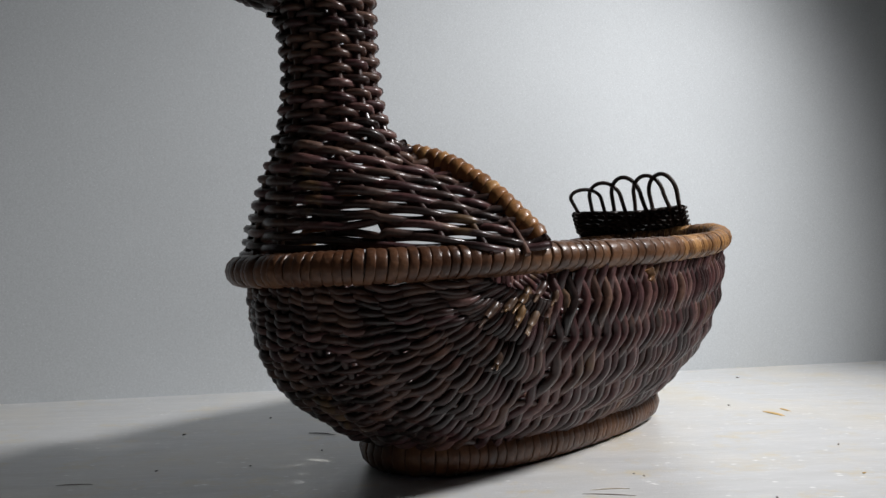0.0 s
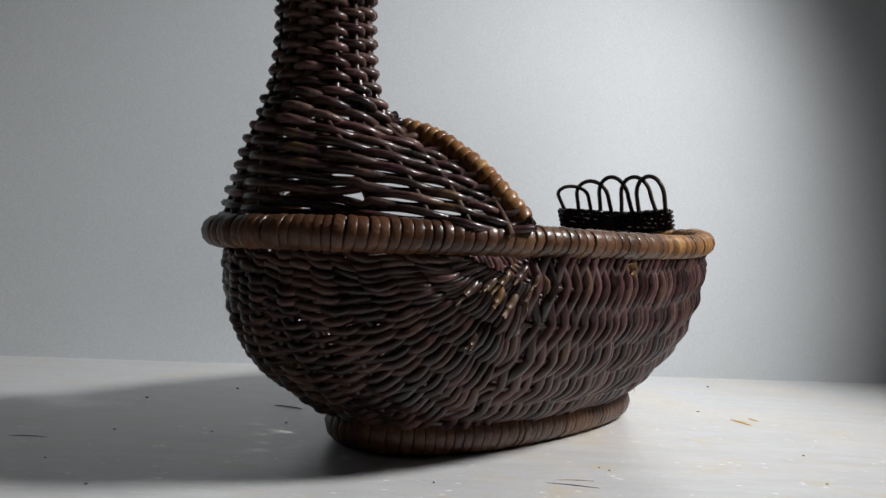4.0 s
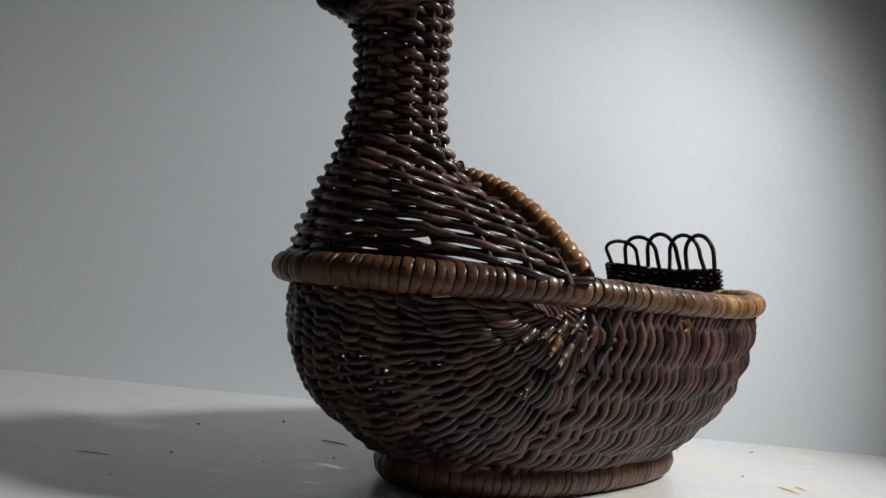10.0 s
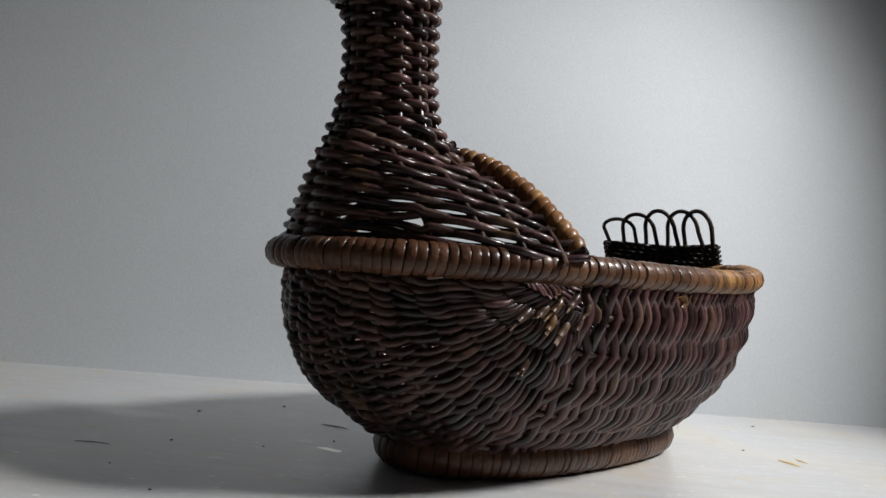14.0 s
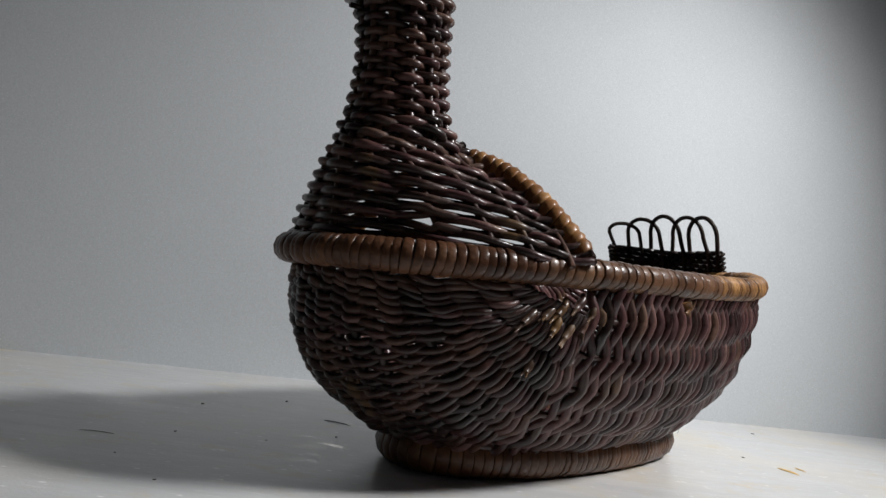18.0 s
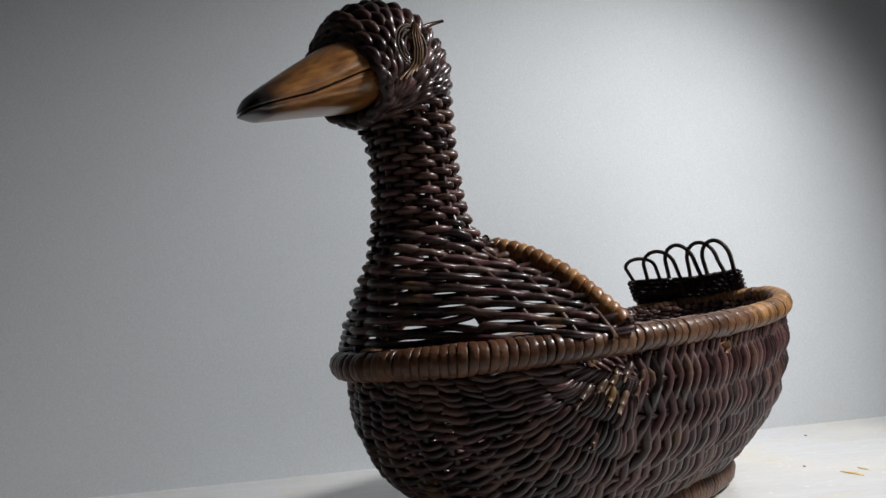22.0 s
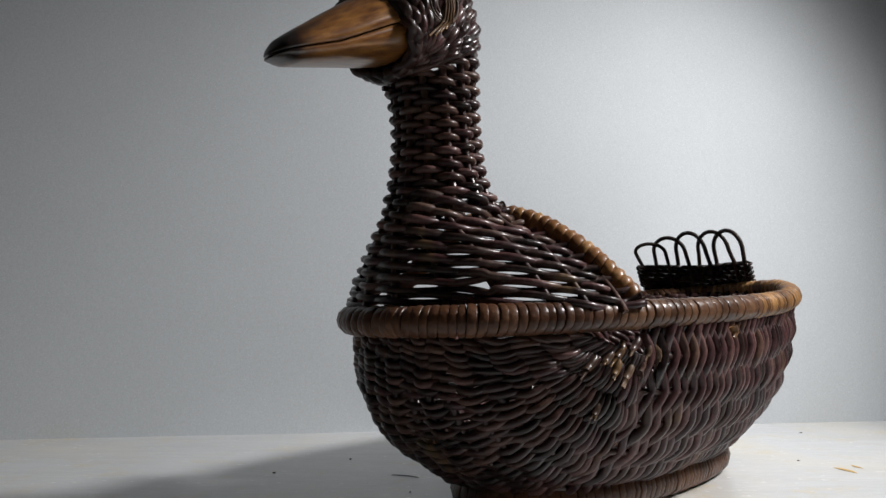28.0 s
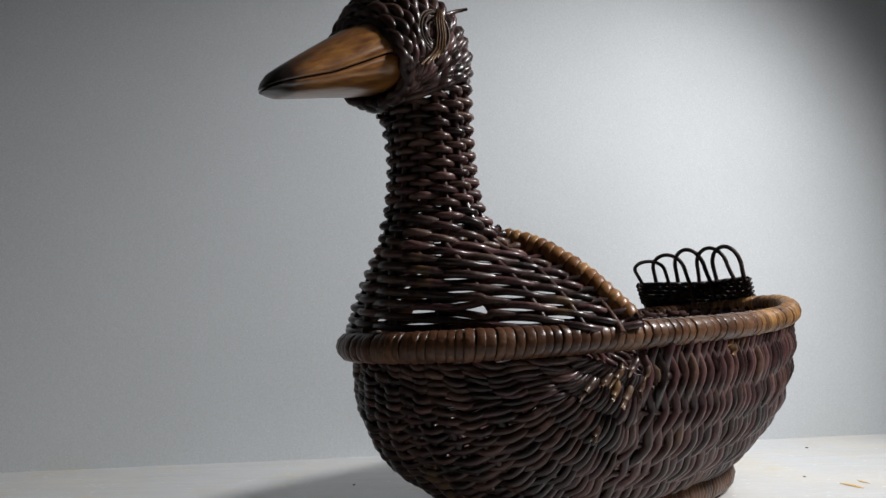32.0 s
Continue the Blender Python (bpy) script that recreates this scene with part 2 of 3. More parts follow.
# shades of the added, unseen boards, set by how much light each should bounce
M_BOUNCE = plain_wall_material("white_bounce_board", 0.8)
M_DIM = plain_wall_material("grey_low_bounce_board", 0.16)
M_DARK = plain_wall_material("dark_low_bounce_board", 0.22)


def simple(name, col, rough):
    m, nt, b = mat(name)
    pos = position(nt)
    n = noise_tex(nt, pos, 600, 3)
    nt.links.new(ramp(nt, n, [(0.3, tuple(c * 0.6 for c in col)), (0.7, tuple(min(1, c * 1.3) for c in col))]), b.inputs["Base Color"])
    b.inputs["Roughness"].default_value = rough
    return m


M_DIRT = simple("dark_dirt", (0.06, 0.05, 0.045), 0.8)
M_HUSK = simple("yellow_husk", (0.66, 0.44, 0.16), 0.55)
M_SPLINTER = simple("grey_brown_splinter", (0.15, 0.11, 0.08), 0.7)
M_STRAND = simple("pale_fibre", (0.55, 0.45, 0.32), 0.6)

# ---------------------------------------------------------------- mesh helpers
rng = random.Random(7)


def mesh_object(name, verts, faces, material, parent=None, label="", smooth=True):
    me = bpy.data.meshes.new(name)
    me.from_pydata([tuple(v) for v in verts], [], faces)
    me.materials.append(material)
    if smooth:
        me.polygons.foreach_set("use_smooth", [True] * len(me.polygons))
    me.update()
    ob = new(name, me)
    ob.parent = parent
    return tagged(ob, label)


def frames_along(pts, closed):
    pts = np.asarray(pts, float)
    if closed:
        tan = np.roll(pts, -1, 0) - np.roll(pts, 1, 0)
    else:
        tan = np.gradient(pts, axis=0)
    tan /= np.linalg.norm(tan, axis=1, keepdims=True) + 1e-12
    return pts, tan


def tube_geo(pts, radius, sides=7, closed=False, up=(0, 0, 1)):
    pts, tan = frames_along(pts, closed)
    n = len(pts)
    rad = np.broadcast_to(np.asarray(radius, float), (n,))
    nor = np.zeros_like(pts)
    ref = np.array(up, float)
    if abs(tan[0] @ ref) > 0.95:
        ref = np.array((1.0, 0.2, 0.0))
    cur = ref - tan[0] * (ref @ tan[0])
    for i in range(n):
        cur = cur - tan[i] * (cur @ tan[i])
        cur /= np.linalg.norm(cur) + 1e-12
        nor[i] = cur
    bi = np.cross(tan, nor)
    ang = np.linspace(0, 2 * np.pi, sides, endpoint=False)
    v = pts[:, None] + rad[:, None, None] * (np.cos(ang)[None, :, None] * nor[:, None] + np.sin(ang)[None, :, None] * bi[:, None])
    faces = []
    last = n if closed else n - 1
    for i in range(last):
        j = (i + 1) % n
        for k in range(sides):
            m = (k + 1) % sides
            faces.append((i * sides + k, j * sides + k, j * sides + m, i * sides + m))
    verts = v.reshape(-1, 3)
    if not closed:
        faces.append(tuple(range(sides))[::-1])
        faces.append(tuple((n - 1) * sides + k for k in range(sides)))
    return verts, faces


def tube(name, pts, radius, material, parent=None, sides=7, closed=False, label="", up=(0, 0, 1)):
    v, f = tube_geo(pts, radius, sides, closed, up)
    return mesh_object(name, v, f, material, parent, label)


def resample(pts, n, closed=False):
    pts = np.asarray(pts, float)
    if closed:
        pts = np.vstack([pts, pts[:1]])
    d = np.r_[0, np.cumsum(np.linalg.norm(np.diff(pts, axis=0), axis=1))]
    s = np.linspace(0, d[-1], n, endpoint=not closed)
    return np.stack([np.interp(s, d, pts[:, k]) for k in range(3)], 1), d[-1]


def wraps(curve, closed, radius, pitch, parent, pick, name="cane_wrap", flat=1.0, skew=0.25, gap=0.03, bulge=0.00015):
    """Cane wound round a core: each turn is a bulging band of its own."""
    fine, length = resample(curve, 900, closed)
    if closed:
        dist = np.linspace(0, length, len(fine), endpoint=False)
        ext = np.vstack([fine, fine[:1]])
        dist = np.r_[dist, length]
    else:
        ext, dist = fine, np.linspace(0, length, len(fine))

    def at(q):
        q = q % length if closed else min(max(q, 0), length)
        return np.array([np.interp(q, dist, ext[:, k]) for k in range(3)])

    s, ends = 0.0, []
    while s < length - 0.0022:
        w = (pitch(at(s)) if callable(pitch) else pitch) * rng.choice((0.86, 0.92, 0.97, 1.0, 1.03, 1.08, 1.15)) * rng.uniform(0.95, 1.05)
        ends.append((s, min(w, length - s)))
        s += w

    sides = 12
    ang = np.linspace(0, 2 * np.pi, sides, endpoint=False)
    for s, w in ends:
        r = radius * rng.uniform(0.98, 1.02)
        sk = skew * rng.uniform(0.5, 1.5)
        rows = []
        lift, tilt = rng.uniform(-0.00012, 0.00018), rng.uniform(-0.00018, 0.00018)
        prof = [(gap * 0.5, -0.0008 + lift), (0.04, -0.0001 + lift - tilt), (0.14, lift - tilt), (0.5, lift + bulge), (0.86, lift + tilt), (0.955, -0.0001 + lift + tilt), (1 - gap * 0.5, -0.0009 + lift)]
        for u, dr in prof:
            q = s + u * w
            c, t = at(q), at(q + 0.001) - at(q - 0.001)
            t /= np.linalg.norm(t)
            up = np.array((0, 0, 1.0))
            up = up - t * (up @ t)
            up /= np.linalg.norm(up)
            side = np.cross(t, up)
            ring = c + (r + dr) * (np.cos(ang)[:, None] * up * flat + np.sin(ang)[:, None] * side) + (np.sin(ang + 0.6) * sk * w)[:, None] * t
            rows.append(ring)
        v = np.concatenate(rows)
        f = []
        for i in range(len(prof) - 1):
            for k in range(sides):
                m = (k + 1) % sides
                f.append((i * sides + k, (i + 1) * sides + k, (i + 1) * sides + m, i * sides + m))
        mid = at(s + w / 2)
        mesh_object(name, v, f, pick(mid), parent)


# ---------------------------------------------------------------- setting
def slab(name, corners, z0, z1, material, label, category, cuts=0):
    """A flat slab over the four ground corners."""
    v = [(x, y, z0) for x, y in corners] + [(x, y, z1) for x, y in corners]
    f = [(3, 2, 1, 0), (4, 5, 6, 7)] + [(i, (i + 1) % 4, 4 + (i + 1) % 4, 4 + i) for i in range(4)]
    return tagged(mesh_object(name, v, f, material, smooth=False), label, category, kind="structure")


WALL_P, WALL_D, WALL_N = np.array((0.02, 0.2155)), np.array((0.795, -0.606)), np.array((0.606, 0.795))


def wall_xy(along, out):
    p = WALL_P + WALL_D * along + WALL_N * out
    return float(p[0]), float(p[1])


FAR, NEAR, LEFT, RIGHT, TOP = 0.0, -0.80, -0.62, 0.95, 0.85
slab("floor", [wall_xy(LEFT, NEAR), wall_xy(RIGHT, NEAR), wall_xy(RIGHT, FAR + 0.05), wall_xy(LEFT, FAR + 0.05)], -0.03, 0.0, M_BOARD,
     "white painted wooden board, streaked and faintly stained", "floor")
slab("wall_back", [wall_xy(LEFT, 0.0), wall_xy(RIGHT, 0.0), wall_xy(RIGHT, 0.012), wall_xy(LEFT, 0.012)], -0.005, TOP, M_SHEET,
     "pale grey pearly backdrop sheet standing upright on the board", "backdrop")
# added boards, all out of view: they close the set and shape its bounce light
slab("added_wall_left", [wall_xy(LEFT - 0.02, NEAR), wall_xy(LEFT, NEAR), wall_xy(LEFT, FAR - 0.002), wall_xy(LEFT - 0.02, FAR - 0.002)], 0.001, TOP, M_DIM,
     "added unseen board at the left, grey to keep bounce light low", "wall")
slab("added_wall_right", [wall_xy(RIGHT, NEAR), wall_xy(RIGHT + 0.02, NEAR), wall_xy(RIGHT + 0.02, FAR - 0.002), wall_xy(RIGHT, FAR - 0.002)], 0.001, TOP, M_BOUNCE,
     "added unseen board at the right, white to bounce light back", "wall")
slab("added_wall_front", [wall_xy(LEFT, NEAR - 0.02), wall_xy(RIGHT, NEAR - 0.02), wall_xy(RIGHT, NEAR), wall_xy(LEFT, NEAR)], 0.001, TOP, M_DARK,
     "added unseen board behind the camera, dark to keep bounce light low", "wall")
slab("ceiling", [wall_xy(LEFT, NEAR), wall_xy(RIGHT, NEAR), wall_xy(RIGHT, FAR), wall_xy(LEFT, FAR)], TOP + 0.001, TOP + 0.02, M_BOUNCE,
     "added unseen board overhead, white to bounce light down", "ceiling")

# ---------------------------------------------------------------- the basket: shape
XC, YC, YK = 0.0264, -0.0056, -0.0146  # where the plan is widest; its middle line


def rim_z(x):
    q = np.asarray(x, float) * 10
    return 0.0871 + 0.0065 * q + 0.0019 * q**2 + 0.0009 * q**3


def far_dip(x, y):
    """The rim sags round the tail and along the far side."""
    return -0.0058 * np.clip((x + 0.10) / 0.12, 0, 1) * np.clip((y + 0.060) / 0.050, 0, 1)


def mid_y(x):
    return YC + YK * x


def outline(theta, af, ar, b, n_rear=2.36):
    """Egg-shaped plan: an ellipse in front, blunter behind. theta 0 points to the tail."""
    c, s = np.cos(theta), np.sin(theta)
    n = np.where(c > 0, n_rear, 2.26)
    a = np.where(c > 0, ar, af)
    r = (np.abs(c / a) ** n + np.abs(s / b) ** n) ** (-1 / n)
    return XC + r * c, r * s + mid_y(XC + r * c)


TH = np.linspace(0, 2 * np.pi, 721)[:-1]
rx, ry = outline(TH, 0.1671, 0.1429, 0.0766)
RIM = np.stack([rx, ry, rim_z(rx) + far_dip(rx, ry)], 1)
RIM_R = 0.0056

Z0 = 0.011


def shell_inside(p):
    """True where a point lies inside the bowl."""
    x, y, z = p[..., 0], p[..., 1], p[..., 2]
    zr = rim_z(x)
    u = np.clip((zr - z) / (zr - Z0), 0, 1.0)
    af = 0.1564 - 0.0503 * u**3.47
    ar = 0.1377 - 0.0602 * u**2.12
    b = 0.0760 - 0.0382 * u**2.7
    rear = x > XC
    n = np.where(rear, 2.34, 2.53)
    a = np.where(rear, ar, af)
    f = np.abs((x - XC) / a) ** n + np.abs((y - mid_y(x)) / b) ** n
    return (f < 1) & (z > Z0)


def cast(origin, ways):
    """Distance from origin along each way to the bowl's skin."""
    lo, hi = np.zeros(len(ways)), np.full(len(ways), 0.3)
    for _ in range(26):
        mid = (lo + hi) / 2
        inn = shell_inside(origin + ways * mid[:, None])
        lo, hi = np.where(inn, mid, lo), np.where(inn, hi, mid)
    return lo


basket = new("duck_basket")
tagged(basket, "dark stained wicker duck basket with wooden beak, on white board", "basket")

# planes of the weavers: fanned round the breast's two corners, upright along the body, fanned again at the tail
PLANES = []


def add_plane(x, z, dx, dz):
    PLANES.append(((x, mid_y(x), z), (dx, 0, dz)))


N_FAN = 44
for i in range(N_FAN):
    f = i / (N_FAN - 1)
    a = radians(4 + 84 * f)
    add_plane(-0.100 + 0.027 * f, 0.0748 - 0.007 * f, -math.cos(a), -math.sin(a))
x = -0.0705
while x < 0.085:
    add_plane(x, float(rim_z(x)) - 0.003, 0.0, -1.0)
    x += float(np.interp(x, (-0.07, -0.03, 0.085), (0.0036, 0.0029, 0.0025))) * rng.uniform(0.92, 1.08)
N_TAIL = 36
for i in range(N_TAIL):
    f = (i + 1) / N_TAIL
    a = radians(96 * f)
    x = 0.085 + 0.045 * f
    add_plane(x, float(rim_z(x)) - 0.003 - 0.001 * f, math.sin(a), -math.cos(a))
N_WEAVE = len(PLANES)
# two more planes, up into the rim, that only the ribs reach
add_plane(-0.098, 0.0800, -1.0, 0.0)
add_plane(0.132, float(rim_z(0.132)), 1.0, 0.05)
PLANES = PLANES[-2:-1] + PLANES[:-2] + PLANES[-1:]

RIBS = 16
PHI = np.linspace(0, np.pi, RIBS * 8 + 1)
skin = []
for base, d in PLANES:
    ways = -np.cos(PHI)[:, None] * np.array((0, 1.0, 0)) + np.sin(PHI)[:, None] * np.array(d)
    skin.append(np.array(base) + ways * cast(np.array(base), ways)[:, None])
skin = np.array(skin)


def skin_normals(pts):
    du = np.gradient(pts, axis=0)
    dv = np.gradient(pts, axis=1)
    n = np.cross(du, dv)
    n /= np.linalg.norm(n, axis=2, keepdims=True) + 1e-12
    out = pts - np.array((0.02, -0.009, 0.075))
    n *= np.sign((n * out).sum(2, keepdims=True))
    return n


SN = skin_normals(skin)
ZIG = np.abs((PHI * RIBS / np.pi + 0.1) % 1.0 - 0.5) * 4 - 1
NARROW = np.clip(np.minimum(PHI, np.pi - PHI) / 0.35, 0, 1)
for i in range(1, N_WEAVE + 1):
    fan = i <= N_FAN
    phase = math.pi * (i % 2) + rng.uniform(-0.25, 0.25)
    amp = 0.0015 * rng.uniform(0.8, 1.15)
    turn = np.cos(PHI * RIBS + phase)
    wave = amp * np.sign(turn) * np.abs(turn) ** 0.9
    wob = np.array([noise.noise((i * 1.7, q * 3.1, 0.3)) for q in PHI]) * 0.0012
    pts = skin[i] + SN[i] * (wave + wob)[:, None]
    side = np.array([noise.noise((q * 2.3, i * 0.9, 5.0)) for q in PHI]) * 0.0021 + 0.0006 * np.cos(PHI * RIBS)
    if fan:
        # the strands twist about one another in the fan
        f = i / N_FAN
        tilt = 0.0007 * np.sin(PHI * RIBS + phase)
        pts[:, 0] += (side + tilt) * f
        pts[:, 2] += (side + tilt) * (1 - f)
    else:
        # every strand bends the same way at each rib, so the side shows parallel zigzags
        pts[:, 0] += 0.6 * side + 0.0014 * ZIG
    # the lit side takes mostly the lightened reddish reed, the shaded fan the dark
    m = M_REED if rng.random() < (0.85 if fan else 0.2) else M_REED_RED_LIT
    thick = np.array([1 + 0.2 * noise.noise((q * 4, i * 3.3, 9.0)) for q in PHI])
    thick = thick * np.interp(PHI, (1.75, 2.1), (1.0, 1.2))  # the far side is packed tighter
    if fan:
        thick = thick * (0.75 + 0.25 * NARROW)
    tube("body_weaver", pts, (0.00152 if fan else 0.00190) * rng.uniform(0.84, 1.12) * thick, m, basket, sides=7)
for k in range(1, RIBS):
    tube("body_rib", skin[:, k * 8], 0.0016, M_REED, basket, sides=7)

# wooden base board that closes the bowl
fx, fy = outline(TH[::12], 0.099, 0.083, 0.0355)
nb = len(fx)
mesh_object("base_plate", [(a, b, 0.0085) for a, b in zip(fx, fy)] + [(a, b, 0.0125) for a, b in zip(fx, fy)],
            [tuple(range(nb))[::-1], tuple(range(nb, 2 * nb))] + [(i, (i + 1) % nb, nb + (i + 1) % nb, nb + i) for i in range(nb)], M_REED, basket, "dark wooden base")

# rim hoop and its cane winding: brown in front, ochre towards the tail
rim = tube("rim", RIM[::4], RIM_R - 0.0011, M_REED, basket, sides=8, closed=True)


def rim_colour(p):
    """Dark brown past the breast, dusty tan-brown amidships, ochre round the tail."""
    q = p[0] + 0.012 * rng.uniform(-1, 1)
    if p[1] > 0:
        return M_WRAP if p[0] < 0.155 else M_WRAP_TAN
    return M_OCHRE if q > 0.012 else M_WRAP_TAN if q > -0.095 else M_WRAP


def rim_pitch(p):
    """Broad bands past the breast, fine winding round the tail."""
    if p[1] > 0:
        return 0.0040
    return float(np.interp(p[0], (-0.13, -0.08, -0.05, -0.02, 0.01, 0.03, 0.13), (0.0031, 0.0040, 0.0052, 0.0068, 0.0052, 0.0027, 0.0021)))


wraps(np.roll(RIM, -120, 0), True, RIM_R, rim_pitch, rim, rim_colour, skew=0.34)

# foot ring
gx, gy = outline(TH, 0.108, 0.0865, 0.0375)
FOOT = np.stack([gx, gy, np.full(len(gx), 0.0082)], 1)
foot = tube("foot_ring", FOOT[::4], 0.0069, M_REED, basket, sides=8, closed=True)
wraps(FOOT, True, 0.0081, 0.0039, foot, lambda p: M_WRAP_TAN if p[0] > 0.02 and rng.random() < 0.35 else M_WRAP, skew=0.08)

# ---------------------------------------------------------------- breast, neck and head
HOOP_X, HOOP_Y, HOOP_W, HOOP_Z0, HOOP_H = -0.0785, -0.006, 0.0682, 0.0835, 0.0420


def hoop_y(z):
    return HOOP_W * np.clip(1 - (z - HOOP_Z0) / HOOP_H, 0, 1) ** (1 / 1.78)


hy = np.linspace(-1, 1, 121)
HOOP = np.stack([np.full(121, HOOP_X), HOOP_Y + hy * HOOP_W, HOOP_Z0 + HOOP_H * (1 - np.abs(hy) ** 1.78)], 1)
hoop = tube("breast_hoop", HOOP[3:-3:2], 0.0036, M_REED, basket, sides=8)
wraps(HOOP[4:-4], False, 0.0043, 0.0043, hoop, lambda p: M_HONEY, skew=0.22, bulge=0.0006)


def neck_profile(z):
    """Centre and radius of the neck."""
    zs = (0.128, 0.131, 0.137, 0.145, 0.155, 0.165, 0.175, 0.185, 0.194)
    cx = np.interp(z, zs, (-0.1068, -0.1075, -0.1088, -0.1092, -0.1099, -0.1112, -0.1130, -0.1166, -0.1195))
    r = np.interp(z, zs, (0.0206, 0.0188, 0.0172, 0.0161, 0.0154, 0.0154, 0.0165, 0.0184, 0.0186))
    return cx, r


STAKES = 13
NECK_Y, NECK_WIDE = 0.0010, 1.04


def breast_arc(z, u):
    """Points of one row of the breast, u from hoop (0) round the front (0.5) to hoop (1); the breast flares out of the neck."""
    f = np.clip((z - 0.085) / (0.128 - 0.085), 0, 1)
    yh = max(float(hoop_y(z)), 0.0215 + 0.1 * (0.1285 - z))
    back = HOOP_X + (-0.0860 - HOOP_X) * np.clip((z - 0.118) / 0.010, 0, 1)
    front = np.interp(z, (0.086, 0.100, 0.115, 0.1285), (-0.1350, -0.1348, -0.1346, -0.1314))
    th = (np.asarray(u, float) - 0.5) * np.pi
    ex = np.interp(z, (0.086, 0.100, 0.112, 0.122), (1.62, 1.75, 1.90, 2.3))
    c, s = np.cos(th), np.sin(th)
    q = (np.abs(c) ** ex + np.abs(s) ** ex) ** (-1 / ex)
    arc = np.stack([back - (back - front) * q * c, (HOOP_Y + 0.0046 * (1 + s)) * (1 - f) + yh * q * s, np.full(len(th), z)], 1)
    # towards the top the rows close round into the neck
    g = float(np.clip((z - 0.110) / 0.0185, 0, 1)) ** 1.7
    cx, r = neck_profile(max(z, 0.128))
    ring = np.stack([cx - r * np.cos(th * 1.5), NECK_Y + NECK_WIDE * r * np.sin(th * 1.5), np.full(len(th), z)], 1)
    return arc * (1 - g) + ring * g


# upright stakes: nine climb from the rim through the breast into the neck, four more join at the back of the neck
STAKE_TOP = 0.5 + np.arange(-4, 5) * (360 / STAKES) / 270
STAKE_LOW = np.array((0.135, 0.205, 0.300, 0.400, 0.5, 0.600, 0.700, 0.795, 0.865))


def stake_u(z):
    f = np.clip((z - 0.086) / (0.1285 - 0.086), 0, 1)
    return STAKE_LOW + (STAKE_TOP - STAKE_LOW) * f


def outward(a, z):
    t = np.gradient(a, axis=0)
    nor = np.cross(t, (0, 0, 1.0))
    nor /= np.linalg.norm(nor, axis=1, keepdims=True) + 1e-12
    return nor * np.sign((nor * (a - (HOOP_X - 0.025, HOOP_Y, z))).sum(1, keepdims=True) + 1e-9)


BREAST_Z = [0.0866]
while BREAST_Z[-1] < 0.1265:
    BREAST_Z.append(BREAST_Z[-1] + 0.00232 + 0.0003 * max(0.0, (BREAST_Z[-1] - 0.105) / 0.02))
for i, z in enumerate(BREAST_Z):
    u = np.linspace(0.004, 0.996, 161)
    a0 = breast_arc(z, u)
    nor = outward(a0, z)
    knots = np.r_[0.0, 0.5 * stake_u(z)[0], stake_u(z), 1 - 0.5 * (1 - stake_u(z)[-1]), 1.0]
    ph = np.pi * (np.interp(u, knots, np.arange(len(knots))) + i)
    c = np.cos(ph)
    wob = np.array([noise.noise((i * 2.1, q * 5, 1.0)) for q in u])
    # cut ends stand away from the hoop
    end = np.exp(-(np.minimum(u, 1 - u) / 0.022) ** 2) * rng.uniform(0.6, 1.2)
    wave = 0.0019 * np.sign(c) * np.abs(c) ** 0.95 + 0.0004 * wob
    # a gap has opened low on the near side, beside a stake
    gap = np.clip((u - 0.298) / 0.008, 0, 1) * np.clip((0.372 - u) / 0.062, 0, 1)
    a = a0 + nor * (wave * (1 - end) + 0.0030 * end)[:, None]
    a[:, 2] += 0.00062 * np.sin(ph) + 0.0005 * wob + 0.0022 * end - 0.0016 * np.clip(1 - u / 0.28, 0, 1)
    a[:, 2] += gap * (0, -0.0011, -0.0018, 0.0019, 0.0008)[min(i, 4)] * (i < 5)
    rad = (0.00146 + 0.00008 * np.clip((u - 0.31) / 0.06, 0, 1) + 0.00012 * np.clip((z - 0.105) / 0.02, 0, 1)) * rng.uniform(0.9, 1.12) * (1 + 0.1 * np.array([noise.noise((q * 9, i * 3.3, 2.0)) for q in u]))
    tube("breast_weaver", a, rad, M_REED_RED_LIT if rng.random() < 0.35 else M_REED_DUSTY, basket, sides=7)

NECK_TOP = 0.1900
for k in range(9):
    col = [breast_arc(z, stake_u(z)[k:k + 1])[0] for z in np.linspace(0.0835, 0.1280, 14)]
    th = radians(270) * (STAKE_TOP[k] - 0.5)
    for z in np.linspace(0.1310, NECK_TOP, 9):
        cx, r = neck_profile(z)
        col.append(np.array((cx - r * math.cos(th), NECK_Y + NECK_WIDE * r * math.sin(th), z)))
    tube("stake", col, np.interp(np.arange(len(col)), (0, 12), (0.0013, 0.0016)), M_REED, basket, sides=6)
for th in (138.46, 166.15, -166.15, -138.46):
    col = []
    for z in np.linspace(0.1255, NECK_TOP, 10):
        cx, r = neck_profile(z)
        col.append((cx - r * math.cos(radians(th)), NECK_Y + NECK_WIDE * r * math.sin(radians(th)), z))
    tube("stake", col, 0.0016, M_REED, basket, sides=6)
# short side stakes between the last upright and the hoop
for u0, u1 in ((0.062, 0.030), (0.938, 0.970)):
    tube("stake", [breast_arc(z, np.array((u0 + (u1 - u0) * f,)))[0] for f, z in ((g, 0.0835 + 0.013 * g) for g in np.linspace(0, 1, 8))], 0.0012, M_REED, basket, sides=6)

